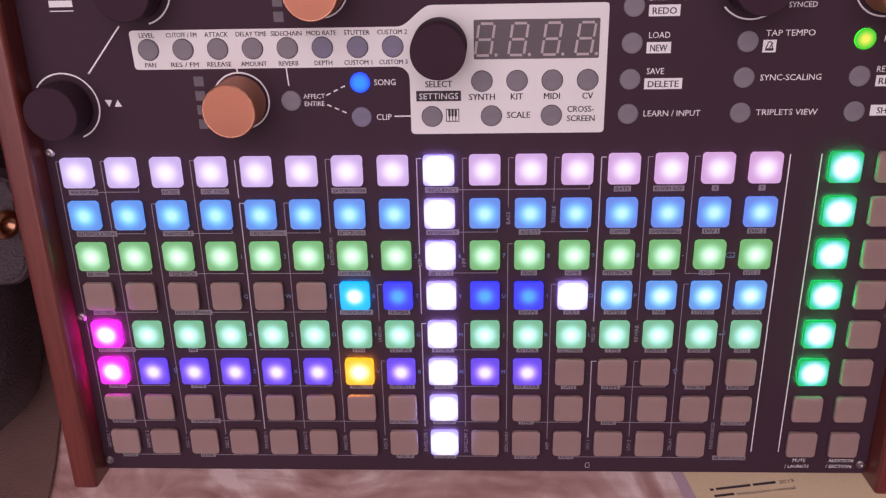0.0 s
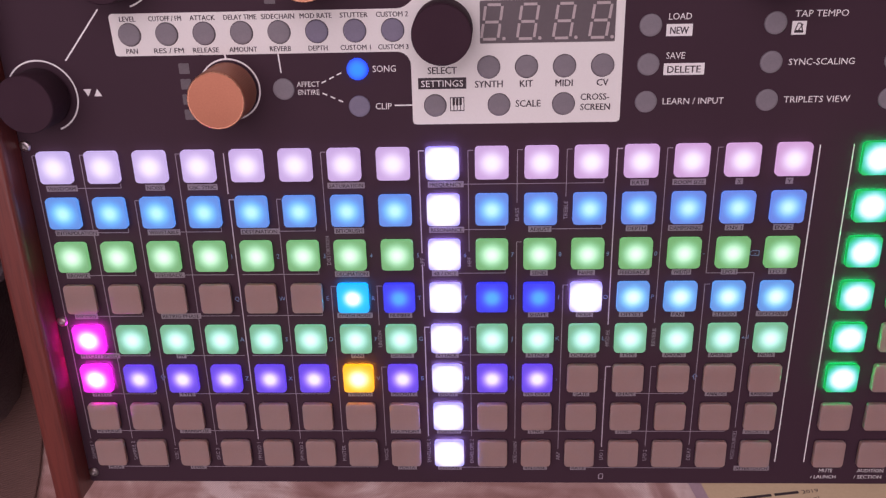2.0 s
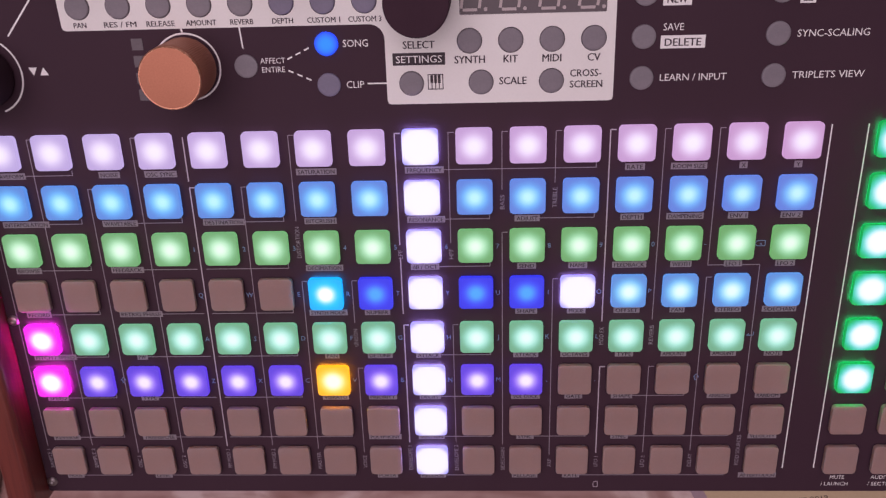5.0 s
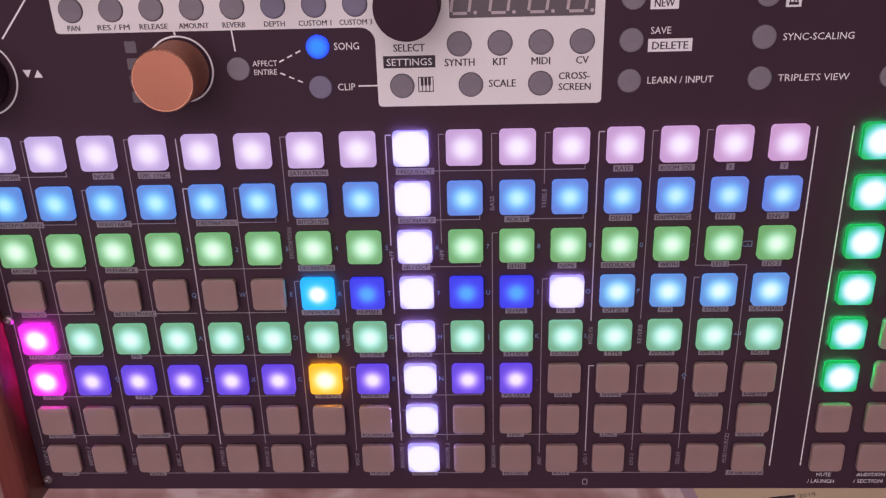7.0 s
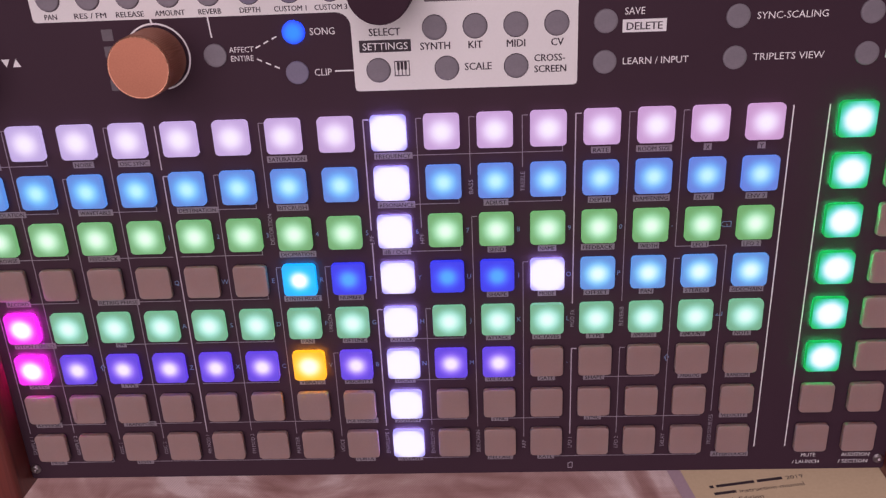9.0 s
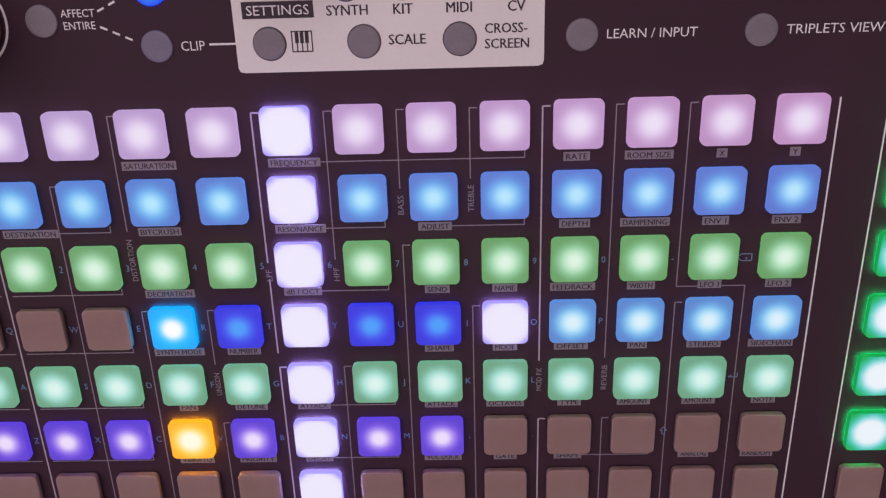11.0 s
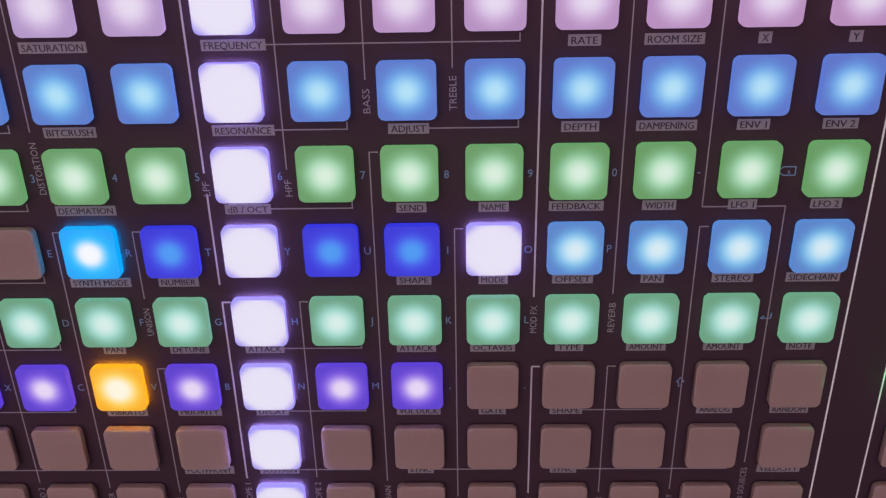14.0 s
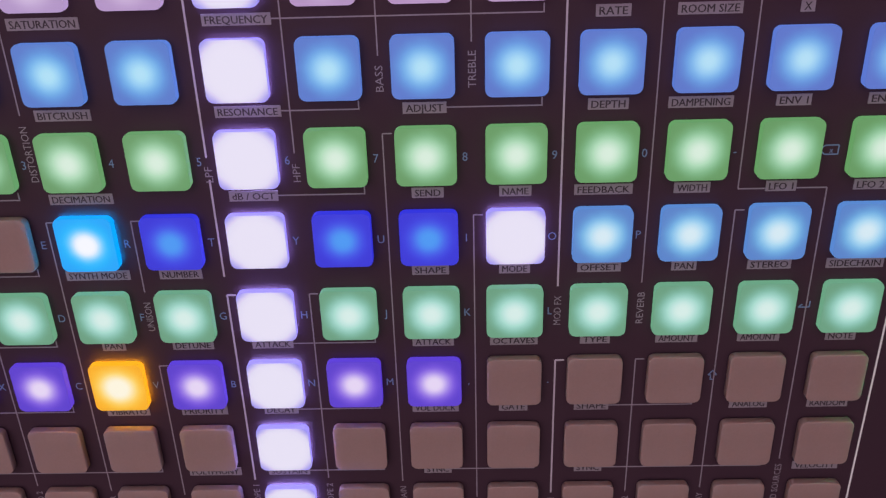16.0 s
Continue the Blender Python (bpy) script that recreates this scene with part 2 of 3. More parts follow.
def disc(r, n=32):
    return [(r * math.cos(2 * math.pi * k / n), r * math.sin(2 * math.pi * k / n)) for k in range(n)]


def loft(bm, rings, bottom=False, top=True):
    """Rings of (outline, z) in mm, joined by side faces; the ends may be closed."""
    rows = [[bm.verts.new((x * MM, y * MM, z * MM)) for x, y in pts] for pts, z in rings]
    for a, b in zip(rows, rows[1:]):
        for i in range(len(a)):
            j = (i + 1) % len(a)
            bm.faces.new((a[i], a[j], b[j], b[i]))
    if bottom:
        bm.faces.new(list(reversed(rows[0])))
    if top:
        bm.faces.new(rows[-1])
    return rows


def slab(bm, outline, z0, z1):
    loft(bm, [(outline, z0), (outline, z1)], True, True)


def box(bm, x0, x1, y0, y1, z0, z1):
    slab(bm, [(x0, y0), (x1, y0), (x1, y1), (x0, y1)], z0, z1)


def data_from(bm, name, material, smooth=False):
    bmesh.ops.recalc_face_normals(bm, faces=bm.faces)
    me = bpy.data.meshes.new(name)
    bm.to_mesh(me)
    bm.free()
    me.materials.append(material)
    if smooth:
        for p in me.polygons:
            p.use_smooth = True
    return me


def hang(ob, parent, at=(0, 0, 0)):
    """Place ob, in world millimetres, under its parent."""
    ob.location = Vector(at) * MM
    if parent:
        ob.parent = parent
        root = parent
        off = Vector((0, 0, 0))
        while root:
            off += root.location
            root = root.parent
        ob.location -= off
    return ob


def part(name, bm, material, parent, label="", at=(0, 0, 0), smooth=False):
    ob = new(name, data_from(bm, name, material, smooth))
    hang(ob, parent, at)
    return tagged(ob, label)


def share(name, me, parent, at, label=""):
    return tagged(hang(new(name, me), parent, at), label)


TEXTS = {}


def text_shape(s):
    if s not in TEXTS:
        cu = bpy.data.curves.new("lettering", "FONT")
        cu.body, cu.resolution_u = s, 2
        tmp = bpy.data.objects.new("lettering", cu)
        me = bpy.data.meshes.new_from_object(tmp)
        v = np.array([p.co[:] for p in me.vertices])
        f = [tuple(p.vertices) for p in me.polygons]
        bpy.data.objects.remove(tmp)
        bpy.data.curves.remove(cu)
        bpy.data.meshes.remove(me)
        TEXTS[s] = (v, f)
    return TEXTS[s]


def lettering(s, x, y, h, material, parent, width=None, side="C", turn=0.0):
    """Printed words, cap height h mm, centred or set from the left at x; width squeezes the line to that length."""
    v, f = text_shape(s)
    v = v.copy()
    v[:, 2] = 0
    v[:, 1] *= h / 0.729
    v[:, 0] -= v[:, 0].min()
    v[:, 0] *= (width / v[:, 0].max()) if width else h / 0.729 * 0.92
    w = v[:, 0].max()
    v[:, 0] -= w / 2
    v[:, 1] -= h / 2
    if material is BLACKINK:   # heavier strokes: the ink has spread a little
        f = f + [tuple(k + len(v) for k in face_) for face_ in f]
        v = np.vstack((v - (0.025 * h, 0, 0), v + (0.025 * h, 0, 0.004)))
    me = bpy.data.meshes.new("lettering")
    me.from_pydata([tuple(p) for p in v * MM], [], f)
    me.materials.append(material)
    ob = new("lettering", me)
    ob.rotation_euler[2] = radians(turn)
    cx = x + w / 2 if side == "L" else x
    hang(ob, parent, (cx, y, ZP * 1000 + 0.16))
    return ob


def stroke(bm, a, b, wide, z0, z1):
    """A straight printed line from a to b."""
    ax, ay = a
    bx, by = b
    ln = math.hypot(bx - ax, by - ay)
    nx, ny = -(by - ay) / ln * wide / 2, (bx - ax) / ln * wide / 2
    slab(bm, [(ax - nx, ay - ny), (bx - nx, by - ny), (bx + nx, by + ny), (ax + nx, ay + ny)], z0, z1)


# ---------------- room ----------------
def plain_box(name, x0, x1, y0, y1, z0, z1, material):
    bm = bmesh.new()
    box(bm, x0 * 1000, x1 * 1000, y0 * 1000, y1 * 1000, z0 * 1000, z1 * 1000)
    return tagged(new(name, data_from(bm, name, material)), kind="structure")


plain_box("floor", -1.7, 2.0, -1.6, 2.0, -0.80, -0.75, FLOORWOOD)
plain_box("ceiling", -1.7, 2.0, -1.6, 2.0, 1.70, 1.80, PLASTER)
plain_box("wall_north", -1.7, 2.0, 2.0, 2.1, -0.75, 1.70, PLASTER)
plain_box("wall_south", -1.7, 2.0, -1.7, -1.6, -0.75, 1.70, PLASTER)
plain_box("wall_west", -1.8, -1.7, -1.6, 2.0, -0.75, 1.70, PLASTER)
plain_box("wall_east", 2.0, 2.1, -1.6, 2.0, -0.75, 1.70, PLASTER)


def build_table():
    table = tagged(new("table"), "brown wooden table under a marbled cloth", "table")
    table.location = (0.13, 0.0, -0.75)
    bm = bmesh.new()
    slab(bm, rrect(1300, 800, 20, 5), -34, -4)
    part("tabletop", bm, TABLEWOOD, table, at=(130, 0, 0))
    for sx in (-560, 820):
        for sy in (-330, 330):
            bm = bmesh.new()
            loft(bm, [(rrect(44, 44, 5), -750), (rrect(60, 60, 6), -34)], True, True)
            part("leg", bm, TABLEWOOD, table, at=(sx, sy, 0))


build_table()


def build_cloth():
    bm = bmesh.new()
    n = 60
    grid = []
    for j in range(n + 1):
        row = []
        for i in range(n + 1):
            x, y = -500 + 1260 * i / n, -380 + 760 * j / n
            z = -1.3 + 0.9 * noise.noise(Vector((x / 90, y / 70, 3.0)))
            row.append(bm.verts.new((x * MM, y * MM, min(z, -0.4) * MM)))
        grid.append(row)
    for j in range(n):
        for i in range(n):
            bm.faces.new((grid[j][i], grid[j][i + 1], grid[j + 1][i + 1], grid[j + 1][i]))
    ext = bmesh.ops.extrude_face_region(bm, geom=list(bm.faces))
    for v in ext["geom"]:
        if isinstance(v, bmesh.types.BMVert):
            v.co.z = -0.0038
    ob = new("tablecloth", data_from(bm, "tablecloth", CLOTH, True))
    tagged(ob, "pinkish marbled shiny woven cloth spread over the table", "tablecloth")


build_cloth()


def build_mat():
    bm = bmesh.new()
    out = [(-250, -260), (-83, -232), (-50, -140), (-28, -60), (-28, 160), (-250, 160)]
    loft(bm, [(out, -0.3), (out, 0.9), ([(x * 0.995 - 0.4, y * 0.995) for x, y in out], 1.2)], True, True)
    ob = new("placemat", data_from(bm, "placemat", RIBBED))
    tagged(ob, "brown ribbed woven mat lying under a black bag", "mat")


build_mat()

# ---------------- the groovebox ----------------
box_root = tagged(new("groovebox"), "black music groovebox with wooden sides and a grid of lit pads", "synthesizer")
box_root.location = (0.1325, -0.0145, 0.0)
X0, X1, Y0, Y1 = -10.6, 275.6, -118.5, 89.5
PZ = ZP * 1000

bm = bmesh.new()
slab(bm, rrect(X1 - X0 - 0.6, Y1 - Y0 - 2.0, 2), 3.0, PZ - 1.0)
part("enclosure", bm, CASE, box_root, "black steel underside", at=((X0 + X1) / 2, (Y0 + Y1) / 2, 0))
for fx in (8, 257):
    for fy in (-100, 72):
        bm = bmesh.new()
        loft(bm, [(disc(6, 20), 0), (disc(7, 20), 0.8), (disc(7, 20), 3.0)], True, True)
        part("foot", bm, RUBBER, box_root, "black rubber foot", at=(fx, fy, 0))

bm = bmesh.new()
ol = rrect(X1 - X0 - 0.2, Y1 - Y0, 0.8)
loft(bm, [(ol, PZ - 1.0), (ol, PZ - 0.2), (rrect(X1 - X0 - 0.5, Y1 - Y0 - 0.4, 0.8), PZ)], True, True)
face = part("faceplate", bm, PANEL, box_root, "matt black metal faceplate", at=((X0 + X1) / 2, (Y0 + Y1) / 2, 0))

for x0, x1 in ((X0 - 9.0, X0), (X1, X1 + 9.0)):
    bm = bmesh.new()
    w, d = x1 - x0, Y1 - Y0 + 5.0
    loft(bm, [(rrect(w - 1.0, d - 1.0, 0.6, 3), 1.2), (rrect(w, d, 0.8, 3), 2.0), (rrect(w, d, 0.8, 3), 42.3),
              (rrect(w - 0.35, d - 0.35, 0.8, 3), 43.1), (rrect(w - 1.1, d - 1.1, 0.8, 3), 43.8), (rrect(w - 2.2, d - 2.2, 0.8, 3), 44.2), (rrect(w - 3.6, d - 3.6, 0.8, 3), 44.3)], True, True)
    part("side_panel", bm, WOOD, box_root, "reddish brown hardwood end cheek", at=((x0 + x1) / 2, (Y0 + Y1) / 2, 0))


# ---- printing on the faceplate ----
def printed(name, bm, material, label=""):
    return part(name, bm, material, face, label)


Z1 = PZ - 0.05
bm = bmesh.new()
curve_up = [(108 + 11 * k / 10, 45.2 + 6.3 * (0.5 - 0.5 * math.cos(math.pi * k / 10))) for k in range(11)]
out = [(24.0, 44.2), (24.3, 44.9), (25.0, 45.2)] + curve_up
out += [(171.8, 51.5), (172.6, 51.2), (172.9, 50.4), (172.9, 12.4), (172.6, 11.6), (171.8, 11.3), (112.6, 11.3), (111.8, 11.6), (111.5, 12.4), (111.5, 29.0)]
out += [(107.5 + 4 * math.cos(a), 29 + 4 * math.sin(a)) for a in (math.pi / 12 * k for k in range(1, 7))]
out += [(25.4, 33.0), (24.6, 33.3), (24.3, 34.0)]
slab(bm, list(reversed(out)), Z1, PZ + 0.08)
printed("printed_panel", bm, WHITE, "off-white printed control panel")

# words above and below the parameter buttons
PARAM_X = [29.5 + 11.01 * i for i in range(8)]
for x, up, low in zip(PARAM_X, ("LEVEL", "CUTOFF / FM", "ATTACK", "DELAY TIME", "SIDECHAIN", "MOD RATE", "STUTTER", "CUSTOM 2"),
                      ("PAN", "RES / FM", "RELEASE", "AMOUNT", "REVERB", "DEPTH", "CUSTOM 1", "CUSTOM 3")):
    lettering(up, x, 43.7, 1.5, BLACKINK, face, width=min(9.6, 1.2 * len(up) - 0.4) if len(up) > 6 else None)
    lettering(low, x, 34.5, 1.5, BLACKINK, face, width=1.15 * len(low) - 0.4 if len(low) > 6 else None)
for s, x in (("SYNTH", 134), ("KIT", 145), ("MIDI", 156), ("CV", 167.2)):
    lettering(s, x + 0.2, 23.2, 2.1, BLACKINK, face)
lettering("SELECT", 120.6, 27.4, 2.1, BLACKINK, face)
lettering("SCALE", 145.8, 17.3, 2.1, BLACKINK, face)
lettering("CROSS-", 161.2, 19.0, 2.0, BLACKINK, face, side="L")
lettering("SCREEN", 161.2, 16.0, 2.0, BLACKINK, face, side="L")


def plate(x0, x1, y0, y1, material, name="label_plate"):
    b = bmesh.new()
    box(b, x0, x1, y0, y1, Z1, PZ + 0.12)
    return printed(name, b, material)


plate(113.4, 127.6, 21.9, 25.2, BLACKINK)
lettering("SETTINGS", 120.5, 23.55, 2.0, INK, face, width=12.4)
lettering("SONG", 100.2, 28.2, 2.0, INK, face, side="L")
lettering("CLIP", 100.5, 17.1, 2.0, INK, face, side="L")
lettering("AFFECT", 80.8, 24.0, 1.6, INK, face)
lettering("ENTIRE", 80.8, 21.6, 1.6, INK, face)
SX = 180.3
lettering("BACK / UNDO", SX + 4.6, 52.8, 1.95, INK, face, side="L")
lettering("LOAD", SX + 5.0, 41.6, 1.95, INK, face, side="L")
lettering("SAVE", SX + 5.0, 30.6, 1.95, INK, face, side="L")
lettering("LEARN / INPUT", SX + 4.9, 17.3, 1.95, INK, face, width=17.7, side="L")
for s, y, w in (("REDO", 48.8, 9.4), ("NEW", 37.7, 7.4), ("DELETE", 26.6, 11.7)):
    plate(SX + 4.5, SX + 4.5 + w, y - 1.7, y + 1.7, INK)
    lettering(s, SX + 4.5 + w / 2, y, 2.1, BLACKINK, face, width=w - 2.2)
TX = 215.3
lettering("SYNCED", 226.4, 50.0, 1.7, INK, face, width=8.4, side="L")
lettering("TAP TEMPO", TX + 5.2, 41.7, 1.95, INK, face, width=14.8, side="L")
lettering("SYNC-SCALING", TX + 5.0, 28.2, 1.95, INK, face, width=18.6, side="L")
lettering("TRIPLETS VIEW", TX + 4.9, 17.3, 1.95, INK, face, width=19.0, side="L")
plate(TX + 4.7, TX + 8.7, 35.8, 39.6, INK)
bm = bmesh.new()
for a, b, w in (((TX + 5.5, 36.5), (TX + 6.3, 39.0), 0.3), ((TX + 6.3, 39.0), (TX + 7.1, 39.0), 0.3), ((TX + 7.1, 39.0), (TX + 7.9, 36.5), 0.3),
                ((TX + 5.5, 36.7), (TX + 7.9, 36.7), 0.7), ((TX + 6.6, 37.0), (TX + 7.7, 38.8), 0.3)):
    stroke(bm, a, b, w, PZ + 0.1, PZ + 0.16)
printed("metronome_icon", bm, BLACKINK)
lettering("PLAY", 256.2, 39.6, 1.95, INK, face, side="L")
lettering("RECORD", 255.4, 30.4, 1.95, INK, face, side="L")
plate(255.6, 271.0, 25.0, 28.4, INK)
lettering("RESAMPLE", 263.3, 26.7, 2.1, BLACKINK, face, width=13.6)
plate(255.4, 266.0, 15.8, 19.2, INK)
lettering("SHIFT", 260.7, 17.5, 2.1, BLACKINK, face)
lettering("MUTE", 250.6, -112.7, 1.45, INK, face)
lettering("/ LAUNCH", 250.0, -115.3, 1.45, INK, face, width=8.6)
lettering("AUDITION", 265.7, -112.7, 1.45, INK, face, width=9.0)
lettering("/ SECTION", 265.2, -115.3, 1.45, INK, face, width=9.4)

# maker's mark as plain bars
bm = bmesh.new()
box(bm, 0.2, 7.6, 52.6, 54.6, Z1, PZ + 0.06)
printed("maker_mark", bm, INK)
bm = bmesh.new()
box(bm, 0.2, 7.6, 51.3, 51.6, Z1, PZ + 0.06)
printed("maker_mark", bm, INK)

# keyboard icon
bm = bmesh.new()
for k in range(5):
    box(bm, 122.7 + k, 122.95 + k, 15.2, 19.4, PZ, PZ + 0.13)
box(bm, 122.95, 126.7, 15.2, 15.45, PZ, PZ + 0.13)
box(bm, 122.95, 126.7, 19.15, 19.4, PZ, PZ + 0.13)
for k in range(3):
    box(bm, 123.45 + k, 124.2 + k, 17.0, 19.1, PZ, PZ + 0.14)
printed("keyboard_icon", bm, BLACKINK)

# straight lines, dashes and arrows of the upper half
for a, b, w in (((9.0, 32.0), (21.2, 46.6), 0.45), ((72.6, 33.0), (73.0, 27.4), 0.4), ((106.2, 17.2), (111.6, 17.2), 0.4), ((56.8, 33.0), (57.0, 32.0), 0.5)):
    bm = bmesh.new()
    stroke(bm, a, b, w, Z1, PZ + 0.06)
    printed("printed_line", bm, INK)
for (ax, ay), (bx, by) in (((84.8, 24.2), (91.0, 27.2)), ((84.8, 21.2), (91.0, 18.4))):
    for k in range(3):
        t0, t1 = k * 0.38, k * 0.38 + 0.22
        bm = bmesh.new()
        stroke(bm, (ax + (bx - ax) * t0, ay + (by - ay) * t0), (ax + (bx - ax) * t1, ay + (by - ay) * t1), 0.4, Z1, PZ + 0.06)
        printed("printed_dash", bm, INK)
for x, s in ((14.0, -1), (17.0, 1)):
    bm = bmesh.new()
    slab(bm, [(x - 1.2, 22.4 - s * 1.1), (x + 1.2, 22.4 - s * 1.1), (x, 22.4 + s * 1.1)], Z1, PZ + 0.06)
    printed("printed_arrow", bm, INK)


def arc(cx, cy, r, wide, a0, a1, material=INK):
    b = bmesh.new()
    n = 48
    pts = []
    for rr in (r + wide / 2, r - wide / 2):
        ring = [(cx + rr * math.cos(radians(a0 + (a1 - a0) * k / n)), cy + rr * math.sin(radians(a0 + (a1 - a0) * k / n))) for k in range(n + 1)]
        pts.append(ring)
    vs = [[b.verts.new((x * MM, y * MM, (PZ + 0.06) * MM)) for x, y in ring] for ring in pts]
    for i in range(n):
        b.faces.new((vs[0][i], vs[0][i + 1], vs[1][i + 1], vs[1][i]))
    printed("printed_ring", b, material)


# shift the upper print as one sheet
for ob in face.children:
    ys = [v.co.y for v in ob.data.vertices]
    if (min(ys) + max(ys)) / 2 + ob.location.y + face.location.y + box_root.location.y > 0.008:
        ob.location.y += 0.0005

# ---- pad grid printing ----
GRID = {
    0: "0 WAVEFORM L 1;2 NOISE;3 OSC SYNC;6 SATURATION;8 FREQUENCY L 11;12 RATE;13 ROOM SIZE;14 X;15 Y",
    1: "0 INTERPOLATION L 1;2 WAVETABLE L 3;4 DESTINATION L 5;6 BITCRUSH;8 RESONANCE L 9;10 ADJUST C 11;12 DEPTH;13 DAMPENING;14 ENV 1;15 ENV 2",
    2: "0 BROWSE C 1;2 FEEDBACK L 3;6 DECIMATION;8 dB / OCT C 9;10 SEND;11 NAME;12 FEEDBACK;13 WIDTH;14 LFO 1;15 LFO 2",
    3: "0 RECORD C 1;2 RETRIG PHASE L 3;6 SYNTH MODE;7 NUMBER;10 SHAPE;11 MODE;12 OFFSET;13 PAN;14 STEREO;15 SIDECHAIN",
    4: "0 PITCH / SPEED L 1;2 PW C 3;6 PAN;7 DETUNE;8 ATTACK C 9;10 ATTACK;11 OCTAVES;12 TYPE;13 AMOUNT;14 AMOUNT;15 NOTE",
    5: "0 SPEED C 1;2 TYPE C 3;6 VIBRATO;7 PRIORITY;8 DECAY C 9;10 VOL DUCK;11 GATE;12 SHAPE C 13;14 ANALOG;15 RANDOM",
    6: "0 REVERSE C 1;2 TRANSPOSE L 3;7 POLYPHONY;8 SUSTAIN C 9;10 SYNC C 11;12 SYNC C 14;15 VELOCITY",
    7: "0 MODE C 1;2 LEVEL C 6;7 PORTA;8 RELEASE C 9;10 RELEASE;11 RATE C 14;15 AFTERTOUCH",
}
LABEL_Y = (7.15, 7.1, 7.05, 6.9, 6.85, 6.8, 6.8, 6.9)
NARROW = set("IJL1 ./")


def words_width(s):
    return sum(0.62 if ch in NARROW else 1.10 for ch in s)


TIER = [0]   # keeps crossing lines out of one plane


def printed_line(a, b, wide=0.22, material=FAINT):
    bmx = bmesh.new()
    TIER[0] = (TIER[0] + 1) % 23
    stroke(bmx, a, b, wide, Z1, PZ + 0.03 + 0.002 * TIER[0])
    printed("printed_line", bmx, material)


for r, line in GRID.items():
    for item in line.split(";"):
        tok = item.split(" ")
        c, rest, end, side = int(tok[0]), tok[1:], None, "C"
        if len(rest) > 2 and rest[-1].isdigit() and rest[-2] in "LC":
            end, side, rest = int(rest[-1]), rest[-2], rest[:-2]
        s = " ".join(rest)
        w = words_width(s)
        y = -r * PITCH - LABEL_Y[r]
        xc = c * PITCH if side == "C" else c * PITCH - 4.6 + w / 2 + 0.5
        plate(xc - w / 2 - 0.55, xc + w / 2 + 0.55, y - 0.95, y + 0.95, PLATE)
        lettering(s, xc, y, 1.3, BLACKINK, face, width=w)
        if end is not None:
            broken = end == 3 and 1 < r < 7
            xe = 51.6 if broken else end * PITCH + 4.2
            printed_line((xc + w / 2 + 0.55, y), (xe, y))
            if not broken:
                printed_line((xe, y - 0.11), (xe, y + 1.4))
# the same lines go on past the thick upright
for r, xe in ((2, 79.2), (3, 79.2), (4, 79.2), (5, 79.2), (6, 94.2)):
    y = -r * PITCH - LABEL_Y[r]
    printed_line((54.2, y), (xe, y))
    printed_line((xe, y - 0.11), (xe, y + 1.4))

# upright lines at the left of the columns: column, top, bottom, thick, tick
# 0 as the lower end: down to the word below
UPRIGHTS = [(0, 0, 0, 0, 1), (1, 0, 0, 0, 1), (2, -15, 0, 0, 1), (3, 0, 0, 0, 1), (4, 0, -9.5, 1, 0), (4, -15, 0, 1, 1), (5, -15, 0, 0, 1),
            (6, 0, -22, 0, 1), (6, -45, 0, 0, 1), (7, -45, -55.5, 0, 1), (7, -75, 0, 0, 1), (8, 0, -30, 1, 1), (8, -37.6, -52.6, 1, 0), (8, -60, 0, 1, 1),
            (9, 0, -29.5, 0, 1), (9, -60, 0, 0, 1), (10, 0, -13.4, 0, 1), (10, -30, 0, 0, 1), (11, 0, -11.5, 0, 1), (11, -45, 0, 0, 1),
            (12, 0, -55.7, 1, 1), (12, -75, 0, 1, 1), (13, 0, -55.2, 0, 1), (13, -75, 0, 0, 1), (14, 0, -37.5, 0, 1), (14, -45, 0, 0, 1)]
COLUMN_WORDS = [("SAMPLE 1", 0, -105), ("SAMPLE 2", 1, -105), ("OSC 1", 2, -106.4), ("OSC 2", 3, -106.4), ("FM MOD 1", 4, -105.2), ("FM MOD 2", 5, -105.2),
                ("MASTER", 6, -106), ("VOICE", 7, -106.5), ("ENVELOPE 1", 8, -105), ("ENVELOPE 2", 9, -105), ("SIDECHAIN", 10, -105.5), ("ARP", 11, -107),
                ("LFO 1", 12, -106.5), ("LFO 2", 13, -106.5), ("DELAY", 14, -106), ("MOD SOURCES", 15, -102.2), ("DISTORTION", 6, -28.8), ("LPF", 8, -33.0),
                ("HPF", 9, -33.0), ("BASS", 10, -17.1), ("TREBLE", 11, -15.9), ("UNISON", 7, -60.6), ("MOD FX", 12, -60.6), ("REVERB", 13, -60.3)]
FOOT = {c: y + words_width(s) * 0.49 + 1.3 for s, c, y in COLUMN_WORDS if y < -99}
for c, top, low, thick, tick in UPRIGHTS:
    x = c * PITCH - 7.2
    ink, wide = (MIDINK, 0.32) if thick else (FAINT, 0.22)
    printed_line((x, top + 3.6), (x, low or FOOT[c]), wide, ink)
    if tick:
        printed_line((x, top + 3.6), (x + 1.6, top + 3.6), wide, ink)
printed_line((14 * PITCH - 7.2, -37.5), (15 * PITCH - 7.2, -37.5))
printed_line((15 * PITCH - 7.2, -37.5), (15 * PITCH - 7.2, FOOT[15]))
printed_line((232.75, 4.0), (232.75, -109.2), 0.34, INK)
printed_line((242.65, 4.0), (242.65, -109.2), 0.34, INK)

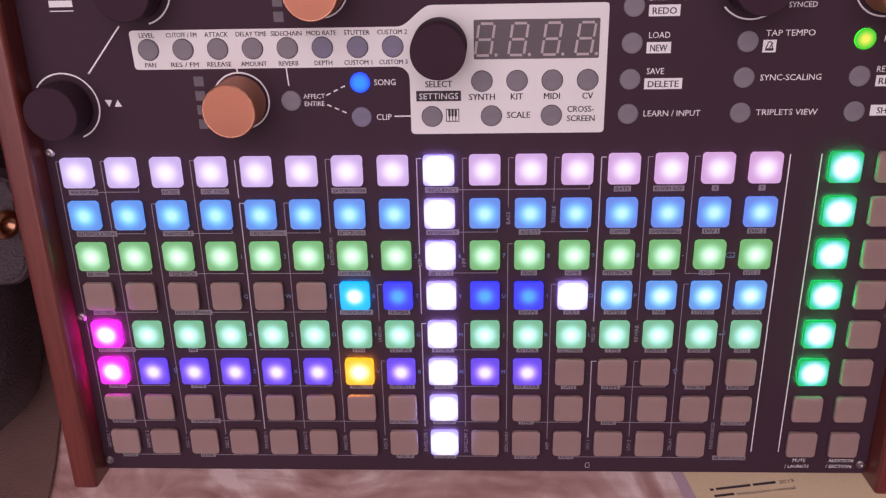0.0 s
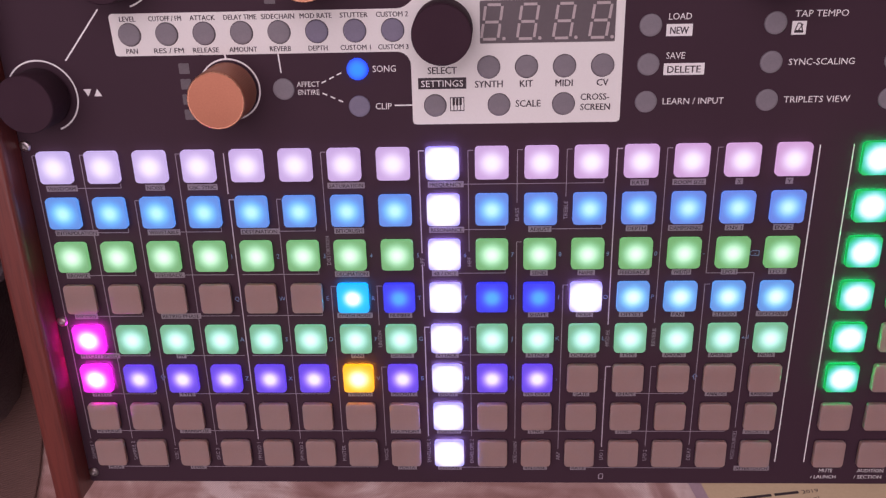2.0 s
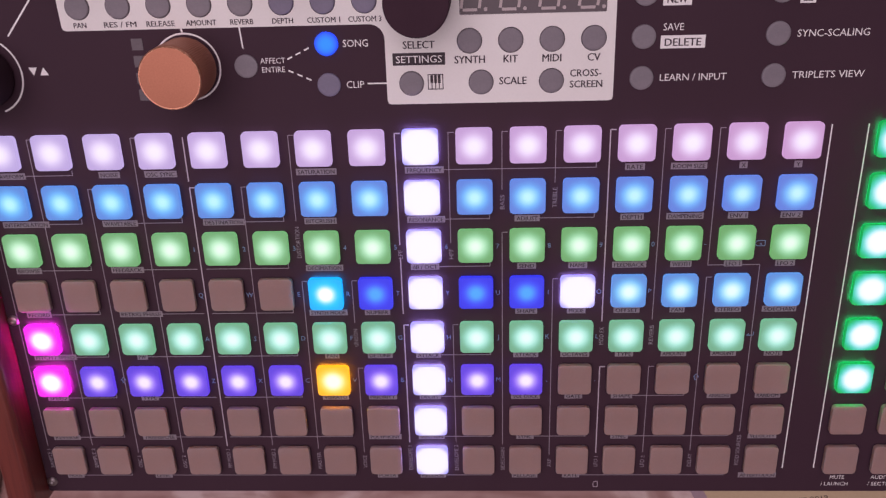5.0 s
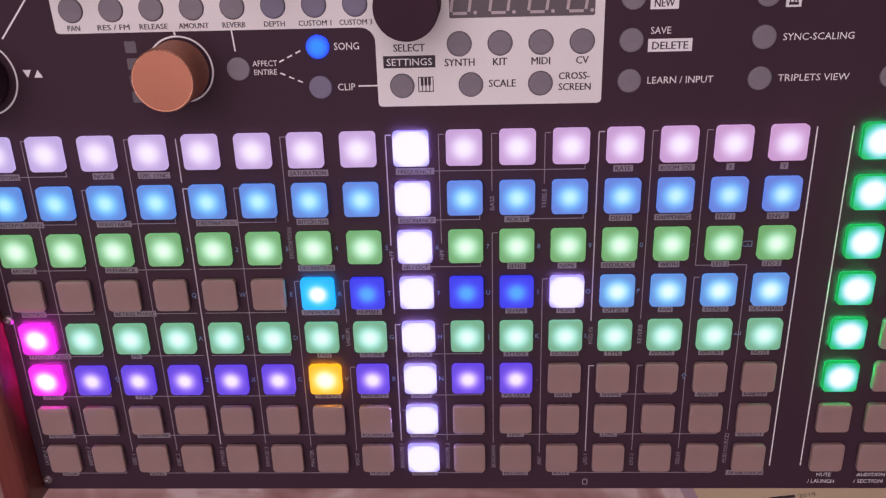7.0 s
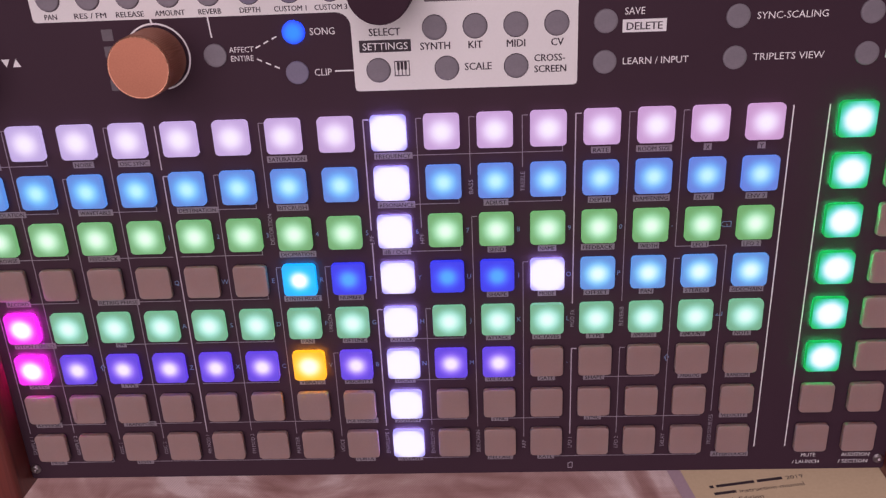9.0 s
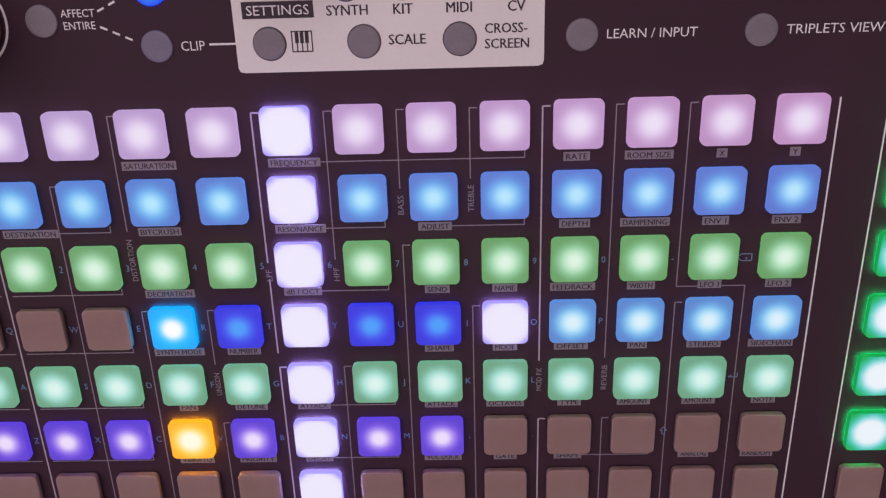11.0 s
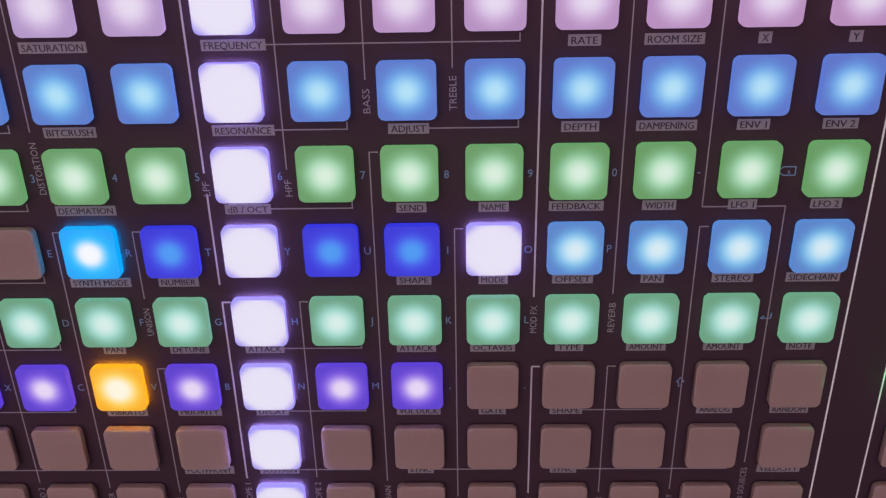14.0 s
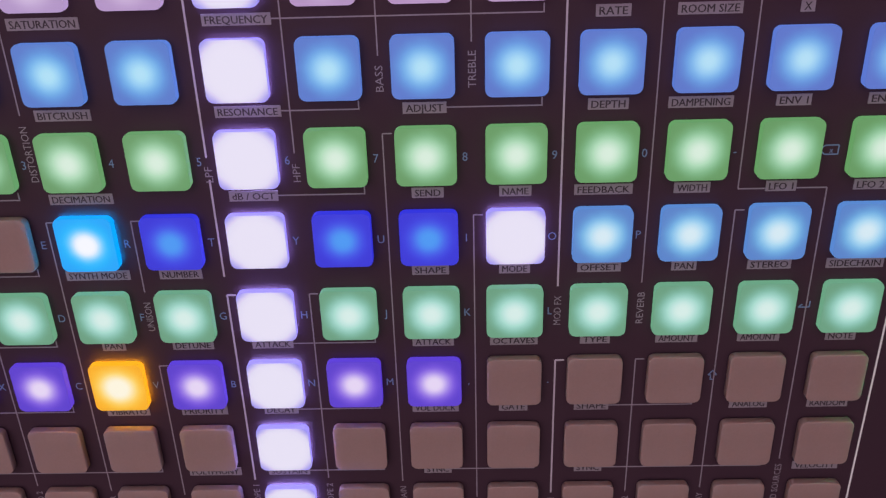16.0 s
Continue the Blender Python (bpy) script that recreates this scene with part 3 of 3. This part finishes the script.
for s, c, y in COLUMN_WORDS:
    lettering(s, c * PITCH - 7.2, y, 1.35, FAINT, face, width=words_width(s) * 0.98, turn=90)
for r, first, chars in ((2, 3, "1234567890-"), (3, 3, "QWERTYUIOP"), (4, 3, "ASDFGHJKL"), (5, 3, "ZXCVBNM,.")):
    for k, ch in enumerate(chars):
        lettering(ch, (first + k) * PITCH + 6.5, -r * PITCH - 0.6, 1.6, BLUEINK, face)
# small outline icons: delete, enter, shift, card slot
ICONS = [("delete_icon", [(215.5, -30.8), (216.4, -30.0), (218.6, -30.0), (218.6, -31.6), (216.4, -31.6), (215.5, -30.8)]),
         ("enter_icon", [(218.4, -59.6), (218.4, -60.8), (216.4, -60.8), (217.1, -60.2)]),
         ("shift_icon", [(21.7, -75.2), (22.5, -74.2), (23.3, -75.2), (22.8, -75.2), (22.8, -76.2), (22.2, -76.2), (22.2, -75.2), (21.7, -75.2)]),
         ("shift_icon", [(201.7, -75.2), (202.5, -74.2), (203.3, -75.2), (202.8, -75.2), (202.8, -76.2), (202.2, -76.2), (202.2, -75.2), (201.7, -75.2)])]
for name, pts in ICONS:
    bm = bmesh.new()
    for a, b in zip(pts, pts[1:]):
        stroke(bm, a, b, 0.2, Z1, PZ + 0.05)
    printed(name, bm, BLUEINK)
lettering("x", 217.4, -30.8, 1.0, BLUEINK, face)
bm = bmesh.new()
pts = [(172.4, -116.6), (172.4, -114.9), (173.0, -114.5), (173.8, -114.5), (173.8, -116.6), (172.4, -116.6)]
for a, b in zip(pts, pts[1:]):
    stroke(bm, a, b, 0.2, Z1, PZ + 0.05)
printed("card_icon", bm, MIDINK)


# ---- pads ----
def pad_mesh(top, flank, foot):
    b = bmesh.new()
    loft(b, [(rrect(9.2, 9.2, 1.0, 4), -0.4), (rrect(9.2, 9.2, 1.0, 4), 0.45), (rrect(10.1, 10.1, 1.15, 4), 0.47), (rrect(10.2, 10.2, 1.2, 4), 1.7), (rrect(10.16, 10.16, 1.2, 4), 2.05), (rrect(10.02, 10.02, 1.15, 4), 2.15)])
    me = data_from(b, "pad", top)
    me.materials.append(flank)
    me.materials.append(foot)
    for p in me.polygons:
        if p.center.z < 0.0003:
            p.material_index = 2
        elif p.center.z < 0.0020 and p.normal.z < 0.5:
            p.material_index = 1
    return me


def blend(a, b, f):
    return tuple(round(p + (q - p) * f) for p, q in zip(a, b))


OFF = (UNLIT, UNLIT, UNLIT)
WHITE_LIT = glow((236, 230, 244), (226, 216, 242), (150, 138, 232), core=0.74, soft=0.34, far=1.35, gain=1.25, rim=1.3, spill=52)


def pad_look(c, r):
    """Materials and label of the pad in column c, row r."""
    if c == 8 or (c, r) == (11, 3):
        return WHITE_LIT, "milky silicone pad lit bright white"
    if c == 16 and r < 6:
        return glow((240, 244, 248), (16, 208, 212), (3, 172, 80), core=0.50, soft=0.30, far=1.3, gain=1.2, rim=0.8, spill=100), "silicone pad lit bright green with a white core"
    if c > 15 or r > 5:
        return OFF, ""
    f = c / 15
    if r == 0:
        return glow((240, 228, 245), blend((212, 192, 230), (216, 180, 222), f), blend((180, 160, 210), (190, 144, 190), f), core=0.14, soft=0.40), "silicone pad lit pale pink"
    if r == 1:
        return glow(blend((180, 238, 254), (190, 236, 254), f), blend((84, 182, 246), (92, 174, 244), f), blend((84, 132, 208), (91, 120, 206), f), core=0.06, soft=0.42), "silicone pad lit sky blue"
    if r == 2:
        return glow((228, 250, 228), blend((148, 214, 160), (130, 210, 152), f), blend((106, 162, 106), (100, 158, 94), f), core=0.08, soft=0.44), "silicone pad lit green"
    if r == 3:
        if c < 6:
            return OFF, ""
        if c == 6:
            return glow((248, 248, 250), (4, 196, 252), (4, 164, 244), core=0.24, soft=0.26, far=1.2, gain=1.3, spill=45), "silicone pad lit bright cyan"
        if c < 11:
            return glow((72, 160, 250), (62, 76, 240), (46, 48, 220), core=0.15, soft=0.34, spill=4), "silicone pad lit deep blue"
        return glow((226, 248, 252), (84, 198, 248), (88, 136, 206), core=0.10, soft=0.44), "silicone pad lit light blue"
    if c == 0:
        return glow((248, 240, 248), (236, 70, 226), (224, 30, 214), core=0.38, soft=0.26, gain=1.3, rim=1.4, spill=110), "silicone pad lit magenta"
    if r == 4:
        return glow((226, 250, 240), (136, 220, 202), (106, 164, 128), core=0.10, soft=0.44), "silicone pad lit mint green"
    if c == 6:
        return glow((252, 246, 220), (254, 214, 72), (250, 176, 16), core=0.28, soft=0.30, far=1.2, gain=1.3, spill=45), "silicone pad lit yellow orange"
    if c < 11:
        return glow((244, 226, 252), (146, 100, 240), (92, 60, 210), core=0.16, soft=0.32, spill=4), "silicone pad lit purple"
    return OFF, ""


PADS = {}
for r in range(8):
    for c in range(18):
        (mat, flank, foot), words = pad_look(c, r)
        if mat.name not in PADS:
            PADS[mat.name] = pad_mesh(mat, flank, foot)
        x = c * PITCH if c < 16 else 250.0 + (c - 16) * PITCH
        share("pad", PADS[mat.name], box_root, (x, -r * PITCH, PZ), words)


# ---- buttons ----
def button_mesh(material, flank=None):
    b = bmesh.new()
    loft(b, [(disc(3.2, 32), 0), (disc(3.2, 32), 0.35), (disc(3.05, 32), 0.52), (disc(2.5, 32), 0.58)])
    me = data_from(b, "button", material)
    if flank:
        me.materials.append(flank)
        for p in me.polygons:
            if p.normal.z < 0.5:
                p.material_index = 1
    return me


PLAIN_BTN = button_mesh(BUTTON)
BLUE_BTN = button_mesh(*glow((6, 136, 248), (4, 92, 248), (4, 56, 238), core=0.3, soft=0.4, radius=3.3, gain=1.1, rim=5.0)[:2])
GREEN_BTN = button_mesh(*glow((235, 225, 80), (70, 205, 20), (30, 185, 20), core=0.15, soft=0.4, radius=3.3, gain=1.1, rim=5.0)[:2])
BUTTONS = [(x, 39.7) for x in PARAM_X] + [(134.2, 28.6), (145.2, 28.6), (156.2, 28.6), (167.2, 28.6), (118.3, 17.5), (137.2, 17.5), (156.2, 17.5), (95.7, 17.6), (73.4, 23.1)]
BUTTONS += [(SX, 50.7), (SX, 39.7), (SX, 28.6), (SX, 17.7), (TX, 39.7), (TX, 28.7), (TX, 17.7), (250.4, 28.7), (250.4, 17.7)]
SPILL_BTN = button_mesh(BLUE_SPILL)
b = bmesh.new()
loft(b, [(disc(3.4, 32), -0.05), (disc(3.4, 32), 0.13)])
HOLE = data_from(b, "button_hole", BLACKINK)
# neighbours of SONG, coloured as if its blue light fell on them
SPILL_XY = {(95.7, 17.6), (PARAM_X[6], 39.7), (PARAM_X[7], 39.7), (PARAM_X[5], 39.7)}
for x, y in BUTTONS:
    share("button", SPILL_BTN if (x, y) in SPILL_XY else PLAIN_BTN, box_root, (x, y, PZ))
    if 24 < x < 173 and y != 17.6 and x != 73.4:
        share("button_hole", HOLE, face, (x, y, PZ))
share("button", BLUE_BTN, box_root, (95.7, 28.6, PZ), "translucent button lit blue")
share("button", GREEN_BTN, box_root, (250.4, 40.0, PZ), "translucent button lit green")


# ---- knobs ----
def knob(x, y, r, h, side_material, cap_material, label, knurl=0):
    b = bmesh.new()
    n = 180 if knurl else 48

    def wavy(rad):
        return [((rad + (0.09 if k % 2 else -0.05) * knurl) * math.cos(2 * math.pi * k / n), (rad + (0.09 if k % 2 else -0.05) * knurl) * math.sin(2 * math.pi * k / n)) for k in range(n)]
    rings = [(disc(r * 0.97, n), 0.6), (wavy(r), 1.2), (wavy(r * 0.985), h - 1.6), (disc(r * 0.96, n), h - 0.9)]
    loft(b, rings, True, True)
    k = part("knob", b, side_material, box_root, label, at=(x, y, PZ), smooth=not knurl)
    b = bmesh.new()
    loft(b, [(disc(r * 0.98, 64), h - 0.9), (disc(r * 0.98, 64), h - 0.35), (disc(r * 0.945, 64), h), (disc(r * 0.5, 64), h + 0.05)], True, True)
    part("cap", b, cap_material, k, at=(x, y, PZ), smooth=False)
    if knurl:
        b = bmesh.new()
        loft(b, [(disc(r * q, 64), h + dz) for q, dz in ((0.94, -0.2), (0.992, -0.3), (0.992, -0.12), (0.96, 0.09), (0.94, 0.07), (0.94, -0.2))], False, False)
        part("cap_edge", b, COPPER_EDGE, k, "polished turned edge", at=(x, y, PZ))
    b = bmesh.new()
    loft(b, [(disc(3.0, 20), 0.0), (disc(3.0, 20), 0.6)], True, True)
    part("shaft", b, STEEL, k, at=(x, y, PZ))


knob(0.0, 22.0, 8.7, 12.0, RUBBER, RUBBER, "large matt black knob")
arc(0.0, 22.0, 10.7, 0.5, -70, 145)
knob(28.0, 58.0, 8.7, 12.0, RUBBER, RUBBER, "large matt black knob")
arc(28.0, 58.0, 10.7, 0.5, -75, 200)
knob(57.1, 23.1, 8.3, 15.0, COPPER, COPPER, "knurled copper knob", 1)
arc(57.2, 23.2, 9.0, 0.5, -80, 175)
knob(84.5, 57.6, 8.3, 15.0, COPPER, COPPER, "knurled copper knob", 1)
arc(84.5, 57.6, 9.0, 0.5, -80, 175)
knob(121.2, 40.0, 8.5, 14.5, RUBBER, RUBBER, "matt black knob")
knob(215.0, 57.2, 8.7, 13.0, RUBBER, RUBBER, "matt black knob")
arc(215.4, 56.8, 10.5, 0.5, -140, 100)
knob(254.8, 56.2, 8.3, 15.0, COPPER, COPPER, "knurled copper knob", 1)
arc(254.8, 56.2, 9.6, 0.5, -150, 100)

# ---- level windows beside the copper knobs ----
b = bmesh.new()
loft(b, [(rrect(3.1, 3.1, 0.2, 2), -0.1), (rrect(3.1, 3.1, 0.2, 2), 0.12)])
LEVEL = data_from(b, "level_light", LEDOFF)
for k in range(4):
    share("level_light", LEVEL, box_root, (44.2, 29.6 - 4.6 * k, PZ))
    share("level_light", LEVEL, box_root, (71.6, 63.0 - 4.6 * k, PZ))

# ---- display ----
b = bmesh.new()
loft(b, [(rrect(38.6, 12.0, 0.3, 2), -0.1), (rrect(38.6, 12.0, 0.3, 2), 0.25)])
screen = part("display", b, SCREEN, box_root, "dark four digit segment display", at=(151.0, 41.4, PZ))
for k in range(4):
    cx = 151.0 + (k - 1.5) * 10.3

    def slant(x, y):
        return (cx + x + 0.14 * y - 0.4, 41.4 + y)
    SEGS = [((-1.9, 4.8), (1.9, 4.8)), ((-1.9, 0), (1.9, 0)), ((-1.9, -4.8), (1.9, -4.8)), ((-2.4, 4.4), (-2.4, 0.5)), ((2.4, 4.4), (2.4, 0.5)), ((-2.4, -0.5), (-2.4, -4.4)), ((2.4, -0.5), (2.4, -4.4))]
    for (ax, ay), (bx, by) in SEGS:
        b = bmesh.new()
        stroke(b, slant(ax, ay), slant(bx, by), 0.75, PZ + 0.2, PZ + 0.33)
        part("segment", b, SEGMENT, screen)
    b = bmesh.new()
    loft(b, [(disc(0.5, 12), 0.2), (disc(0.5, 12), 0.33)])
    dx, dy = slant(4.1, -4.7)
    part("decimal_point", b, SEGMENT, screen, at=(dx, dy, PZ))

# ---- screws ----
b = bmesh.new()
loft(b, [(disc(1.75, 24), 0), (disc(1.75, 24), 0.25), (disc(1.4, 24), 0.7), (disc(0.9, 24), 0.8), (disc(0.75, 24), 0.8), (disc(0.7, 24), 0.2)])
SCREW = data_from(b, "screw", STEEL)
for x in (-8.6, 273.3):
    for y in (6.8, -53.7, -114.4, 60.0):
        share("screw", SCREW, box_root, (x, y, PZ))


# ---------------- manual ----------------
def build_manual():
    man = tagged(new("instruction_manual"), "cream printed instruction booklet with a page curling up off the cloth", "booklet")
    man.location = (0.26, -0.17, 0.0)
    turn = radians(27.8)
    ca, sa = math.cos(turn), math.sin(turn)

    def at(u, v, lift=0.0):
        """A spot on the curling page: u along the print, v down the page."""
        return (214 + ca * u + sa * v, -145 + sa * u - ca * v, 0.2 + lift + 0.28 * (math.hypot(u - 5, 4) + u - 5) / 2)

    def sheet(name, u0, u1, v0, v1, lift, thick, material, n=16, skew=0.0):
        b = bmesh.new()
        top, low = [], []
        for k in range(n + 1):
            u = u0 + (u1 - u0) * k / n
            ends = (max(v0, (0.466 * u - 22.2) / 0.885) + skew * (u - 12), v1 + skew * (u - 12))
            top.append([b.verts.new(Vector(at(u, v, lift)) * MM) for v in ends])
            low.append([b.verts.new(Vector(at(u, v, lift - thick)) * MM) for v in ends])
        for k in range(n):
            b.faces.new((top[k][0], top[k + 1][0], top[k + 1][1], top[k][1]))
            b.faces.new((low[k][0], low[k][1], low[k + 1][1], low[k + 1][0]))
            for q in (0, 1):
                b.faces.new((top[k][q], top[k + 1][q], low[k + 1][q], low[k][q]))
        for k in (0, n):
            b.faces.new((top[k][0], top[k][1], low[k][1], low[k][0]))
        return part(name, b, material, man, smooth=False)
    sheet("cover", 0, 86, -24.0, 140, 0.5, 0.5, COVER, 24)
    page = sheet("page", 4.5, 85, -23.0, 139, 0.9, 0.35, PAPER, 24)
    # lines of print: bars for names and addresses, words where they are plain

    SKEW = 0.11   # the print runs a little askew

    def bar(u0, u1, v):
        sheet("print_bar", u0 - 2, u1 - 2, v - 0.7, v + 0.6, 0.97, 0.05, BLACKINK, 4, SKEW)

    def words(s, u, v, w):
        vv, f = text_shape(s)
        vv = vv.copy()
        vv[:, 0] = (vv[:, 0] - vv[:, 0].min()) / (vv[:, 0].max() - vv[:, 0].min()) * w
        vv[:, 1] *= 1.9 / 0.729
        me = bpy.data.meshes.new("lettering")
        me.from_pydata([Vector(at(u - 2 + p[0], v + 0.95 - p[1] + SKEW * (u - 14 + p[0]), 0.99)) * MM for p in vv], [], f)
        me.materials.append(BLACKINK)
        hang(new("lettering", me), man)
    bar(13.2, 14.6, 12.1)
    bar(15.6, 29.0, 12.1)
    bar(30.0, 38.6, 12.1)
    words("2019", 39.8, 12.1, 5.6)
    bar(13.6, 21.4, 15.8)
    words("instruction manual", 22.6, 15.8, 22)
    words("Sixth Edition", 14.0, 19.5, 15.5)
    bar(14.6, 38, 23.2)
    bar(15.0, 50, 26.9)


build_manual()


# ---------------- bag ----------------
def build_bag():
    bag = tagged(new("leather_bag"), "black pebbled leather bag with a copper eyelet beside the groovebox", "bag")
    bag.location = (-0.12, -0.02, 0.0)
    b = bmesh.new()

    def outline(g, x1):
        pts = [(-240, -100 + g), (-200, -125 + g), (-110, -122 + g), (-62 + x1, -112 + g), (-44 + x1, -98 + g), (-36 + x1, -70), (-33 + x1, -20), (-33 + x1, 60), (-36 + x1, 120 - g), (-60 + x1, 150 - g), (-200, 155 - g), (-240, 130 - g)]
        return [(x + 2.5 * noise.noise(Vector((x / 30, y / 30, g))), y + 2.5 * noise.noise(Vector((y / 30, x / 30, g + 5)))) for x, y in pts]
    loft(b, [(outline(4, -5), 1.4), (outline(0, 0), 8), (outline(0, 2), 22), (outline(3, 0), 36), (outline(8, -6), 46), (outline(18, -20), 53), (outline(40, -48), 57)], True, True)
    bmesh.ops.subdivide_edges(b, edges=list(b.edges), cuts=1, use_grid_fill=True, smooth=0.5)
    part("body", b, LEATHER, bag, smooth=True)
    # tab with a rounded end and stitching, lying on the shoulder beside the box
    b = bmesh.new()
    tab = [(-75, 2), (-30, 1), (-23, -2), (-21.0, -8)] + [(-21.0 - 9 * (1 - math.cos(a)), -30 - 10 * math.sin(a)) for a in (k * math.pi / 14 for k in range(8))] + [(-75, -42)]
    loft(b, [(tab, 30), (tab, 37), ([(x - 0.8, -18 + (y + 18) * 0.96) for x, y in tab], 38.2)], True, True)
    part("tab", b, LEATHER, bag, "smooth stitched leather tab")
    inner = [(x - 1.8, -18 + (y + 18) * 0.9) for x, y in tab[3:12]]
    for p, q in zip(inner, inner[1:]):
        b = bmesh.new()
        stroke(b, p, (p[0] + (q[0] - p[0]) * 0.7, p[1] + (q[1] - p[1]) * 0.7), 0.6, 38.0, 38.6)
        part("stitch", b, THREAD, bag)
    # eyelet: a flared copper ring with a dark bore, tipped towards the box
    b = bmesh.new()
    loft(b, [(disc(3.4, 28), -3.0), (disc(3.6, 28), -0.5), (disc(4.9, 28), 0.4), (disc(5.3, 28), 1.4), (disc(4.9, 28), 2.4), (disc(3.6, 28), 2.9), (disc(2.3, 28), 2.7), (disc(2.0, 28), 0.5)])
    rivet = part("eyelet", b, BRASS, bag, "polished copper eyelet", at=(-26.2, -16.0, 40.2), smooth=True)
    rivet.rotation_euler = (0.1, 1.05, 0.0)


build_bag()
